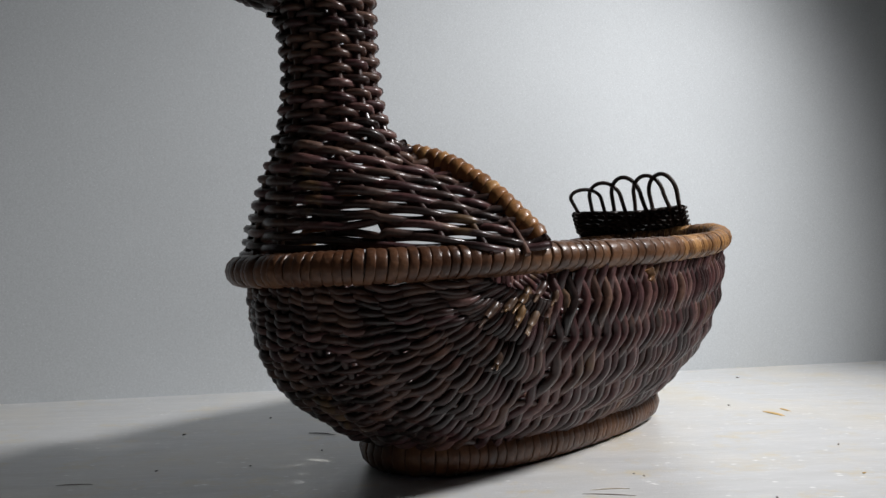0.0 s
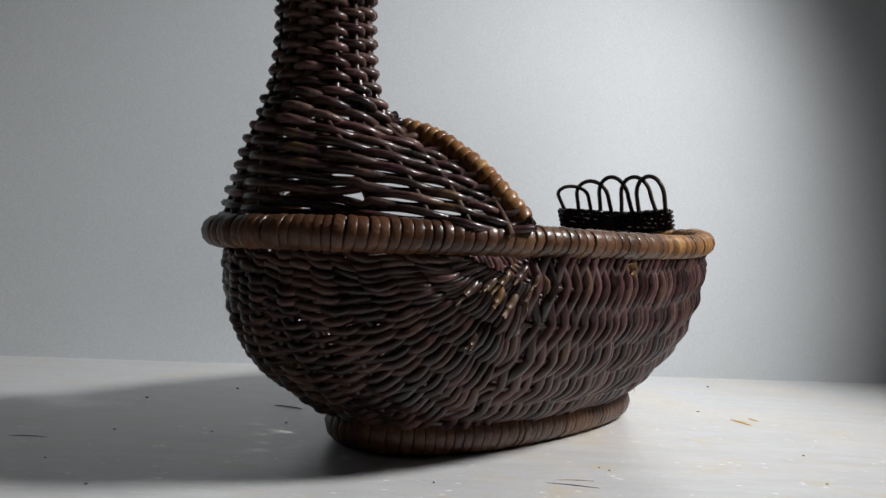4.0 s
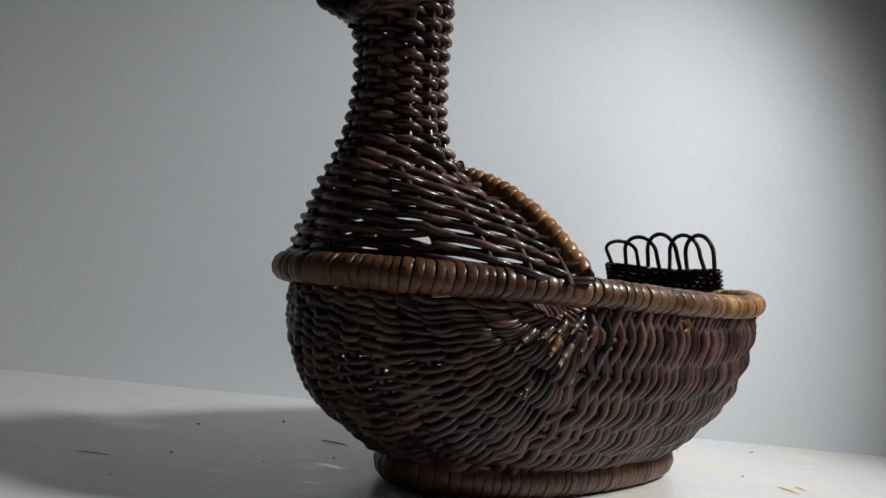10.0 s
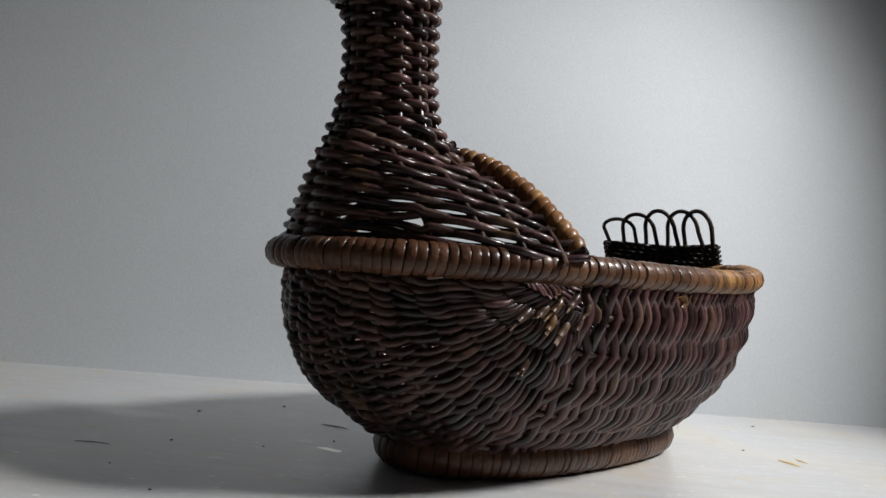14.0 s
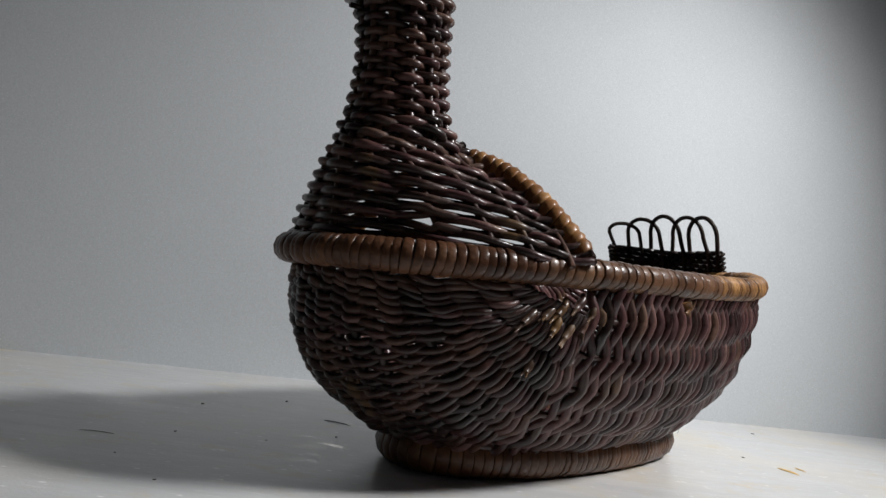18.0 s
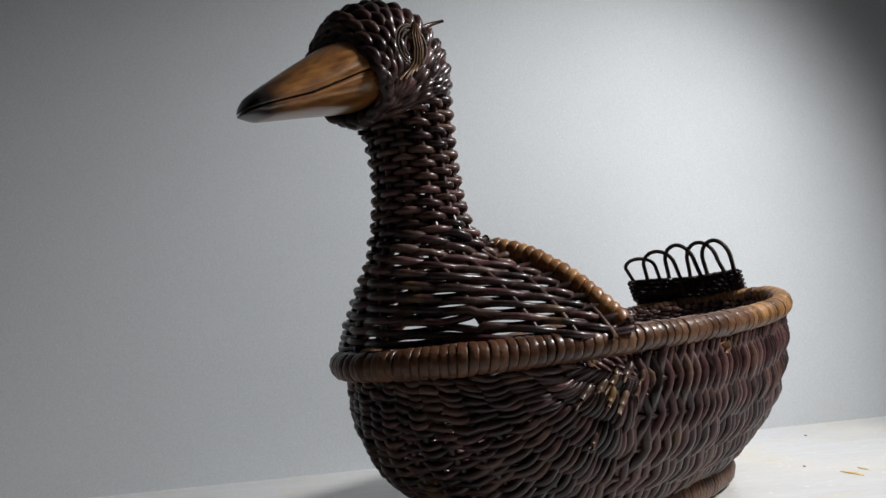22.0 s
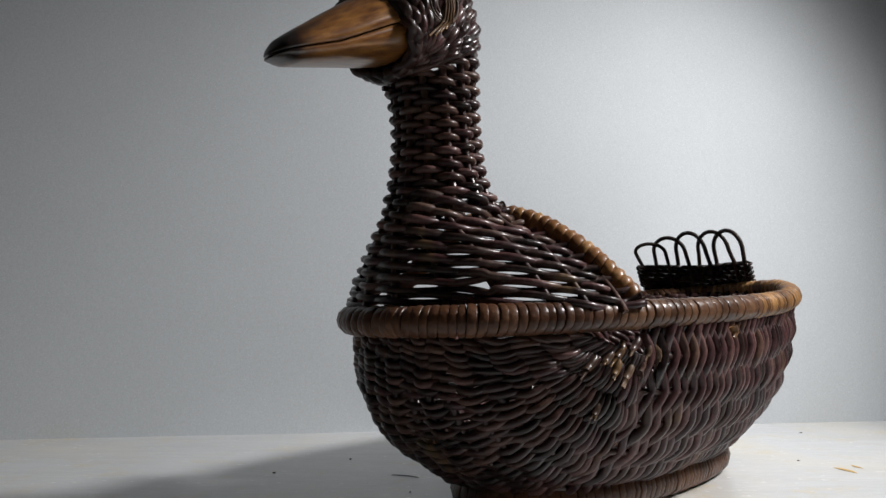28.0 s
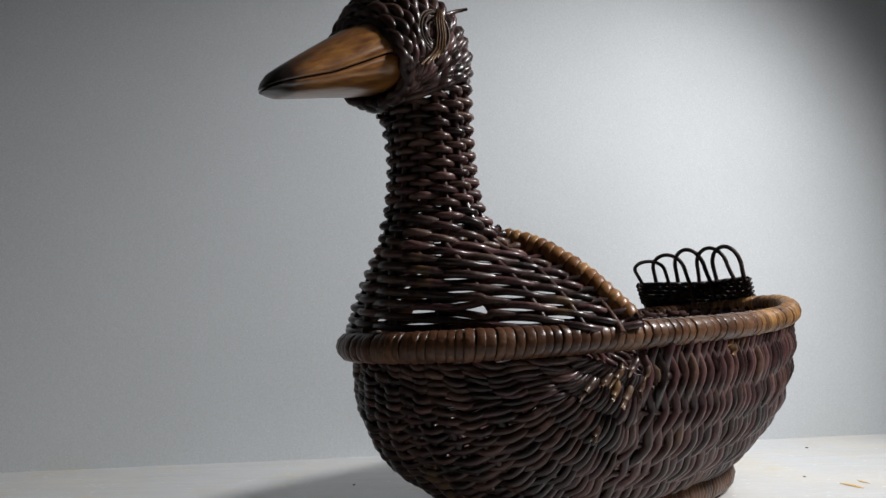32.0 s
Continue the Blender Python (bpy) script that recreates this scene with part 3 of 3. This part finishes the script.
# the neck's weaver climbs in a spiral; with an odd number of stakes it passes each one in turn outside and inside
ROW = 0.00268
z, i = BREAST_Z[-1] + 0.0024, 0
while z < 0.1885:
    th = np.linspace(-np.pi, np.pi, STAKES * 10 + 1)
    zz = z + ROW * (th / (2 * np.pi))
    cx, r = neck_profile(zz)
    c = np.cos(STAKES / 2 * th + np.pi * STAKES * i)
    rr = r + 0.0020 * np.sign(c) * np.abs(c) ** 1.05
    wob = np.array([noise.noise((i * 2.7, q * 2, 4.0)) for q in th]) * 0.0005
    pts = np.stack([cx - rr * np.cos(th), NECK_Y + NECK_WIDE * rr * np.sin(th), zz + wob], 1)
    tube("neck_weaver", pts, 0.00143 * rng.uniform(0.92, 1.1), M_REED if rng.random() < 0.75 else M_REED_RED_LIT, basket, sides=7)
    z += ROW
    i += 1

PIVOT = np.array((-0.1375, 0, 0.1735))
HEAD_C, HEAD_R = np.array((-0.1272, 0, 0.1965)), np.array((0.0280, 0.0222, 0.0238))


def head_reach(a):
    """From the chin to the outside of the head, in the plane that leans back by a."""
    d = np.array((math.cos(a), 0, math.sin(a)))
    o = (PIVOT - HEAD_C) / HEAD_R
    e = d / HEAD_R
    A, B, C = e @ e, o @ e, o @ o - 1
    return (-B + math.sqrt(max(B * B - A * C, 0))) / A


N_HEAD = 26
for i in range(N_HEAD):
    f = i / (N_HEAD - 1)
    a = radians(25 + 103 * f)
    reach = head_reach(a)
    d = np.array((math.cos(a), 0, math.sin(a)))
    mid = PIVOT + d * reach * 0.5
    wy = np.interp(f, (0, 0.4, 0.75, 1), (0.0200, 0.0222, 0.0212, 0.0185))
    n = 96
    th = np.linspace(0, 2 * np.pi, n, endpoint=False) + 0.35 * i
    K = 10
    wave = 0.0011 * np.cos(th * K + np.pi * (i % 2))
    pts = mid + (np.cos(th) * (reach * 0.5 + wave))[:, None] * d + (np.sin(th) * (wy + wave))[:, None] * np.array((0, 1.0, 0))
    pts = pts + np.cross(d, (0, 1, 0)) * (0.0008 * np.sin(3 * th + i))[:, None]
    tube("head_weaver", pts, 0.0019 * rng.uniform(0.85, 1.12), M_REED if rng.random() < 0.75 else M_REED_RED_LIT, basket, sides=7, closed=True, up=(0.3, 0, 0.9))

# beak: two carved halves that meet along the mouth line
S = np.sin(np.linspace(0, 1, 29) * np.pi / 2)


MOUTH = ((0, 0.2, 0.6, 1), (0.1890, 0.1850, 0.1730, 0.1645))
BEAK_W = ((0, 0.15, 0.4, 0.7, 0.88, 0.96, 0.99, 1), (0.0178, 0.0178, 0.0150, 0.0112, 0.0090, 0.0066, 0.0036, 0.0008))


def beak_half(name, upper):
    rows_, sides = [], 17
    for s in S:
        x = -0.1405 - 0.0520 * s
        e = math.sqrt(max(1 - s**5, 0.0))
        mouth = np.interp(s, *MOUTH)
        top = np.interp(s, (0, 0.12, 0.35, 0.6, 0.85, 0.95, 1), (0.2042, 0.2034, 0.1965, 0.1862, 0.1754, 0.1708, 0.1656))
        low = np.interp(s, (0, 0.15, 0.5, 0.85, 1), (0.1765, 0.1740, 0.1688, 0.1633, 0.1634))
        w = np.interp(s, *BEAK_W)
        ring = []
        for k in range(sides):
            q = math.pi * k / (sides - 1)
            cy, sz = math.cos(q), math.sin(q)
            if upper:
                y, z = w * math.copysign(abs(cy) ** 0.8, cy), mouth + 0.0004 + (top - mouth - 0.0004) * sz ** 0.95
            else:
                y, z = 0.95 * w * math.copysign(abs(cy) ** 0.75, cy), mouth - 0.0004 - (mouth - 0.0004 - low) * sz ** 1.05
            ring.append((x, y, z))
        rows_.append(ring)
    v = [p for r in rows_ for p in r]
    f = []
    for i in range(len(S) - 1):
        for k in range(sides):
            m = (k + 1) % sides
            f.append((i * sides + k, i * sides + m, (i + 1) * sides + m, (i + 1) * sides + k))
    f += [tuple(range(sides)), tuple((len(S) - 1) * sides + k for k in range(sides))[::-1]]
    ob = mesh_object(name, v, f, M_BEAK, basket, "varnished orange-brown wood with a blackened tip")
    bm = bmesh.new()
    bm.from_mesh(ob.data)
    bmesh.ops.recalc_face_normals(bm, faces=bm.faces)
    bm.to_mesh(ob.data)
    bm.free()
    for p in ob.data.polygons:
        p.use_smooth = len(p.vertices) < 6
    return ob


beak_half("upper_beak", True)
beak_half("lower_beak", False)
# dark seam of the mouth between the halves
seam = []
for x in np.linspace(-0.1405, -0.1895, 15):
    q = (-0.1405 - x) / 0.0512
    zz = np.interp(q, *MOUTH)
    w = 0.86 * np.interp(q, *BEAK_W)
    seam += [(x, -w, zz - 0.0007), (x, w, zz - 0.0007), (x, w, zz + 0.0007), (x, -w, zz + 0.0007)]
mesh_object("mouth_seam", seam, [(4 * i + k, 4 * i + (k + 1) % 4, 4 * i + 4 + (k + 1) % 4, 4 * i + 4 + k) for i in range(14) for k in range(4)] + [(0, 1, 2, 3), (59, 58, 57, 56)], M_BLACK, basket, smooth=False)

# eye: a flat coil of thin tan cane over a dark hollow, with loose ends that hang down
EYE = np.array((-0.1350, -0.0234, 0.1962))
ex_, ez_ = np.array((0.93, -0.12, -0.25)), np.array((0.16, -0.10, 0.98))
eo_ = np.array((0.0, -1.0, 0.0))


def eye_ring(a, b, o, lift):
    return [EYE + ex_ * (1.22 * a * math.cos(q) + o) + ez_ * b * math.sin(q) + eo_ * lift for q in np.linspace(0, 2 * math.pi, 29)[:-1]]


eye = tube("eye", eye_ring(0.0064, 0.0076, 0.0, 0.0004), 0.00045, M_FRAY, basket, 6, True, "coiled tan cane eye")
for a, b, o, lift in ((0.0057, 0.0070, 0.0003, 0.0007), (0.0050, 0.0064, -0.0003, 0.0003), (0.0044, 0.0057, 0.0003, 0.0006), (0.0036, 0.0050, -0.0002, 0.0002), (0.0028, 0.0042, 0.0003, 0.0004), (0.0019, 0.0032, 0.0, 0.0)):
    tube("coil", eye_ring(a, b, o, lift), 0.00042, M_FRAY, eye, 6, True)
mesh_object("pupil", [EYE + eo_ * -0.0008] + [EYE + ex_ * 0.0064 * math.cos(q) + ez_ * 0.0072 * math.sin(q) + eo_ * -0.0016 for q in np.linspace(0, 2 * math.pi, 25)[:-1]],
            [(0, 1 + k, 1 + (k + 1) % 24) for k in range(24)], M_REED, eye, "dark hollow of the eye")
for o, drop, lean in ((-0.0006, 0.0150, 0.0022), (0.0008, 0.0135, 0.0010), (0.0022, 0.0110, 0.0003), (0.0034, 0.0085, -0.0006)):
    # strands cross the coil from its top, swing out behind it and hang below
    tube("coil_end", [EYE + ez_ * 0.0088 + ex_ * (-0.0008 + 0.4 * o) + eo_ * 0.0012, EYE + ez_ * 0.0040 + ex_ * (-0.0008 + o) + eo_ * 0.0016,
                      EYE + ez_ * -0.0010 + ex_ * (0.0012 + o) + eo_ * 0.0017, EYE + ez_ * -0.0060 + ex_ * (0.0020 + o) + eo_ * 0.0014,
                      EYE + ez_ * (-0.6 * drop) + ex_ * (0.0012 + o) + eo_ * 0.0009, EYE + ez_ * -drop + ex_ * (o - lean) + eo_ * 0.0002], 0.00042, M_REED_TAN, eye, 6)

# a reed end that sticks out behind the head, and one at the throat
tube("loose_end", [(-0.1235, -0.0175, 0.2085), (-0.1180, -0.0205, 0.2115), (-0.1130, -0.0218, 0.2138)], (0.0011, 0.0009, 0.0006), M_REED, basket, 6)
tube("loose_end", [(-0.1275, 0.0085, 0.1722), (-0.1320, 0.0105, 0.1720)], 0.0011, M_REED, basket, 6)
tube("loose_end", [(-0.0235, -0.0860, 0.0790), (-0.0228, -0.0868, 0.0765), (-0.0240, -0.0862, 0.0745)], (0.0020, 0.0016, 0.0008), M_OCHRE, basket, 6)
tube("loose_end", [(-0.1020, 0.0240, 0.0470), (-0.1080, 0.0270, 0.0475), (-0.1125, 0.0300, 0.0470)], (0.0026, 0.0028, 0.0014), M_REED, basket, 7)
# frayed tan ends where the weavers turn at the breast's corner: a stub that splits into two or three tips
M_ENDS = (M_FRAY, M_REED_TAN, M_FRAY, M_REED, M_FRAY)
for i, (x, y, z, lean) in enumerate(((-0.0905, -0.0645, 0.0669, -0.9), (-0.0863, -0.0658, 0.0632, -0.5), (-0.0806, -0.0676, 0.0618, -0.6), (-0.0782, -0.0692, 0.0715, -0.8), (-0.0720, -0.0712, 0.0690, -0.35),
                                     (-0.0665, -0.0726, 0.0676, 0.25), (-0.0850, -0.0665, 0.0690, -0.8), (-0.0907, -0.0598, 0.0486, -0.5), (-0.0750, -0.0700, 0.0640, -0.3), (-0.0965, -0.0612, 0.0650, -1.0))):
    b, d = np.array((x, y, z)), np.array((lean, 0.12 - 0.1 * lean, -0.9))
    ln = rng.uniform(0.0045, 0.0070)
    stub = tube("frayed_end", [b - d * 0.0045 + (0, 0.0016, 0), b - d * 0.002, b, b + d * ln * 0.35], (0.0010, 0.0015, 0.0016, 0.0012), M_ENDS[i % 5], basket, 7)
    for k in range(rng.choice((2, 3))):
        o = np.array((rng.uniform(-0.0009, 0.0009), rng.uniform(-0.0006, 0.0003), rng.uniform(-0.0005, 0.0005)))
        tube("splinter", [b + o * 0.5, b + d * ln * 0.45 + o, b + d * ln * rng.uniform(0.6, 1.0) + o * 1.9], (0.0008, 0.0007, 0.0003), M_ENDS[(i + k) % 3], stub, 5)

tube("loose_fibre", [(0.1225, -0.0300, 0.0235), (0.1290, -0.0310, 0.0190), (0.1330, -0.0305, 0.0120), (0.1325, -0.0300, 0.0070)], 0.00012, M_FRAY, basket, 5)
# ---------------------------------------------------------------- tail: a woven band with five loops
def tail_x(y, z):
    """The band stands on the rim, follows its curve and leans in over the bowl."""
    return XC + 0.1429 * (1 - (abs(y - mid_y(0.16)) / 0.0766) ** 2.36) ** (1 / 2.36) - 0.55 * (z - 0.112)


TAIL_Y = np.linspace(-0.0370, 0.0352, 91)
tail = tube("tail", [(tail_x(y, 0.1065), y, 0.1065) for y in TAIL_Y[::3]], 0.0018, M_BLACK, basket, 6, label="black woven tail band with five reed loops")
for r in range(6):
    z = 0.1083 + r * 0.0025
    turn = np.cos(np.linspace(0, 26 * np.pi, len(TAIL_Y)) + np.pi * (r % 2))
    tube("tail_weaver", [(tail_x(y, z) + 0.0010 * c, y, z + 0.0005 * math.sin(y * 120 + r)) for y, c in zip(TAIL_Y, turn)], 0.00160, M_BLACK, tail, 6)
# five loops, each overlapping the next: feet and widest places of both legs, and the top
for y_foot, y_wide, y_wide_end, y_foot_end, top in ((0.0329, 0.0352, 0.0177, 0.0173, 0.1370), (0.0258, 0.0251, 0.0049, 0.0040, 0.1409), (0.0125, 0.0114, -0.0089, -0.0105, 0.1435),
                                                    (-0.0015, -0.0033, -0.0248, -0.0278, 0.1431), (-0.0140, -0.0141, -0.0349, -0.0343, 0.1429)):
    mid_w, half = (y_wide + y_wide_end) / 2, (y_wide - y_wide_end) / 2
    pts = [(y_foot, 0.107), (y_foot, 0.114), (y_foot, 0.1195), (0.4 * y_foot + 0.6 * y_wide, 0.1258)]
    pts += [(mid_w + half * math.cos(q), 0.1305 + (top - 0.1305) * math.sin(q)) for q in np.linspace(0, math.pi, 21)]
    pts += [(0.4 * y_foot_end + 0.6 * y_wide_end, 0.1255), (y_foot_end, 0.1195), (y_foot_end, 0.114), (y_foot_end, 0.107)]
    lean = np.linspace(0.0014, -0.0014, len(pts))
    tube("tail_loop", [(tail_x(y, z) + d, y, z) for (y, z), d in zip(pts, lean)], 0.00138 * rng.uniform(0.93, 1.08), M_BLACK, tail, 7, up=(1, 0, 0))
for r in range(5):
    # the weavers turn back in small knots at both ends
    for y, sgn in ((TAIL_Y[0], -1), (TAIL_Y[-1], 1)):
        z = 0.1090 + r * 0.0027
        c = np.array((tail_x(y, z), y, z))
        tube("tail_knot", [c + (0.0016 * math.cos(q), sgn * 0.0012 * math.sin(q), 0.0013 * math.sin(q + 0.6)) for q in np.linspace(0, 2 * math.pi, 11)[:-1]], 0.0010, M_BLACK, tail, 6, True)

# ---------------------------------------------------------------- litter on the board


def blob(name, x, y, sx, sy, sz, turn, material, label, category, group=""):
    """A small lump with an uneven outline lying on the board."""
    bm = bmesh.new()
    bmesh.ops.create_icosphere(bm, subdivisions=2, radius=1.0)
    for v in bm.verts:
        k = 1 + 0.35 * noise.noise(v.co * 1.7 + Vector((x * 900, y * 900, 0)))
        v.co = Vector((v.co.x * sx * k, v.co.y * sy * k, (v.co.z * k + 0.8) * sz))
        v.co.z = max(v.co.z, 0.0)
    me = bpy.data.meshes.new(name)
    bm.to_mesh(me)
    bm.free()
    me.materials.append(material)
    for p in me.polygons:
        p.use_smooth = True
    ob = new(name, me)
    ob.matrix_world = pose(x, y, 0.0, 0, 0, turn)
    return tagged(ob, label, category, group)


def sliver(name, a, b, width, height, material, label, category, bend=0.0, group=""):
    """A thin pointed scrap from a to b."""
    a, b = np.array(a), np.array(b)
    d = b - a
    ln = np.linalg.norm(d)
    d /= ln
    side = np.array((-d[1], d[0]))
    pts, rad = [], []
    for u in np.linspace(0, 1, 9):
        w = math.sin(math.pi * (0.08 + 0.84 * u)) ** 0.8
        p = a + d * ln * u + side * bend * math.sin(math.pi * u)
        pts.append((p[0], p[1], height * w))
        rad.append(width * w)
    v, f = tube_geo(pts, rad, 7)
    c = v.mean(0)
    v = v - (c[0], c[1], 0)
    v[:, 2] = np.maximum(v[:, 2] * height / width * 0.5, 0.0)
    ob = mesh_object(name, v, f, material)
    ob.location = (c[0], c[1], 0)
    return tagged(ob, label, category, group)


sliver("seed_husk", (0.1345, -0.0865), (0.1268, -0.0990), 0.0021, 0.0008, M_HUSK, "yellow-brown seed husk lying on the white board", "husk", 0.0006)
sliver("seed_husk", (0.1500, -0.0920), (0.1433, -0.0990), 0.0012, 0.0006, M_HUSK, "thin yellow-brown husk scrap on the white board", "husk", -0.0006)
blob("wood_splinter", -0.0680, -0.1330, 0.0030, 0.0009, 0.0006, -83, M_SPLINTER, "dark grey-brown splinter lying on the white board", "splinter")
sliver("straw_bit", (-0.0520, 0.0815), (-0.0470, 0.0670), 0.00035, 0.0005, M_DIRT, "thin dark straw bit lying on the board", "straw", 0.0004)
sliver("straw_bit", (-0.0627, -0.0753), (-0.0537, -0.0911), 0.00026, 0.0003, M_SPLINTER, "thin brown straw bit lying on the board", "straw", 0.0003)
sliver("straw_bit", (-0.1690, 0.0890), (-0.1600, 0.0790), 0.00018, 0.00025, M_SPLINTER, "thin dark straw bit lying on the board", "straw", 0.0006)
sliver("straw_bit", (-0.0572, -0.0757), (-0.0470, -0.0860), 0.00022, 0.0003, M_STRAND, "thin pale brown straw bit lying on the board", "straw", 0.0004)
for x, y, r, m in ((-0.0383, 0.1295, 0.0011, M_DIRT), (-0.0912, 0.1300, 0.0009, M_DIRT), (-0.0730, 0.0482, 0.0008, M_DIRT), (-0.1081, 0.0526, 0.0005, M_DIRT),
                   (-0.1357, 0.0770, 0.0007, M_DIRT), (-0.1757, 0.0177, 0.0006, M_DIRT), (-0.1721, 0.0526, 0.0005, M_DIRT), (-0.0931, -0.0495, 0.0006, M_DIRT),
                   (-0.0280, -0.0795, 0.0005, M_DIRT), (-0.0287, -0.0839, 0.0005, M_SPLINTER), (0.1429, -0.0656, 0.0009, M_SPLINTER), (0.0699, -0.1338, 0.0008, M_SPLINTER),
                   (-0.0275, -0.1305, 0.0007, M_DIRT), (0.2660, -0.0363, 0.0012, M_SPLINTER), (0.0234, -0.1497, 0.0009, M_HUSK)):
    blob("dirt_speck", x, y, r * 1.05, r * 0.55, r * 0.3, rng.uniform(0, 180), m, "tiny dark dirt speck lying on the white board", "dirt", "specks on the board")
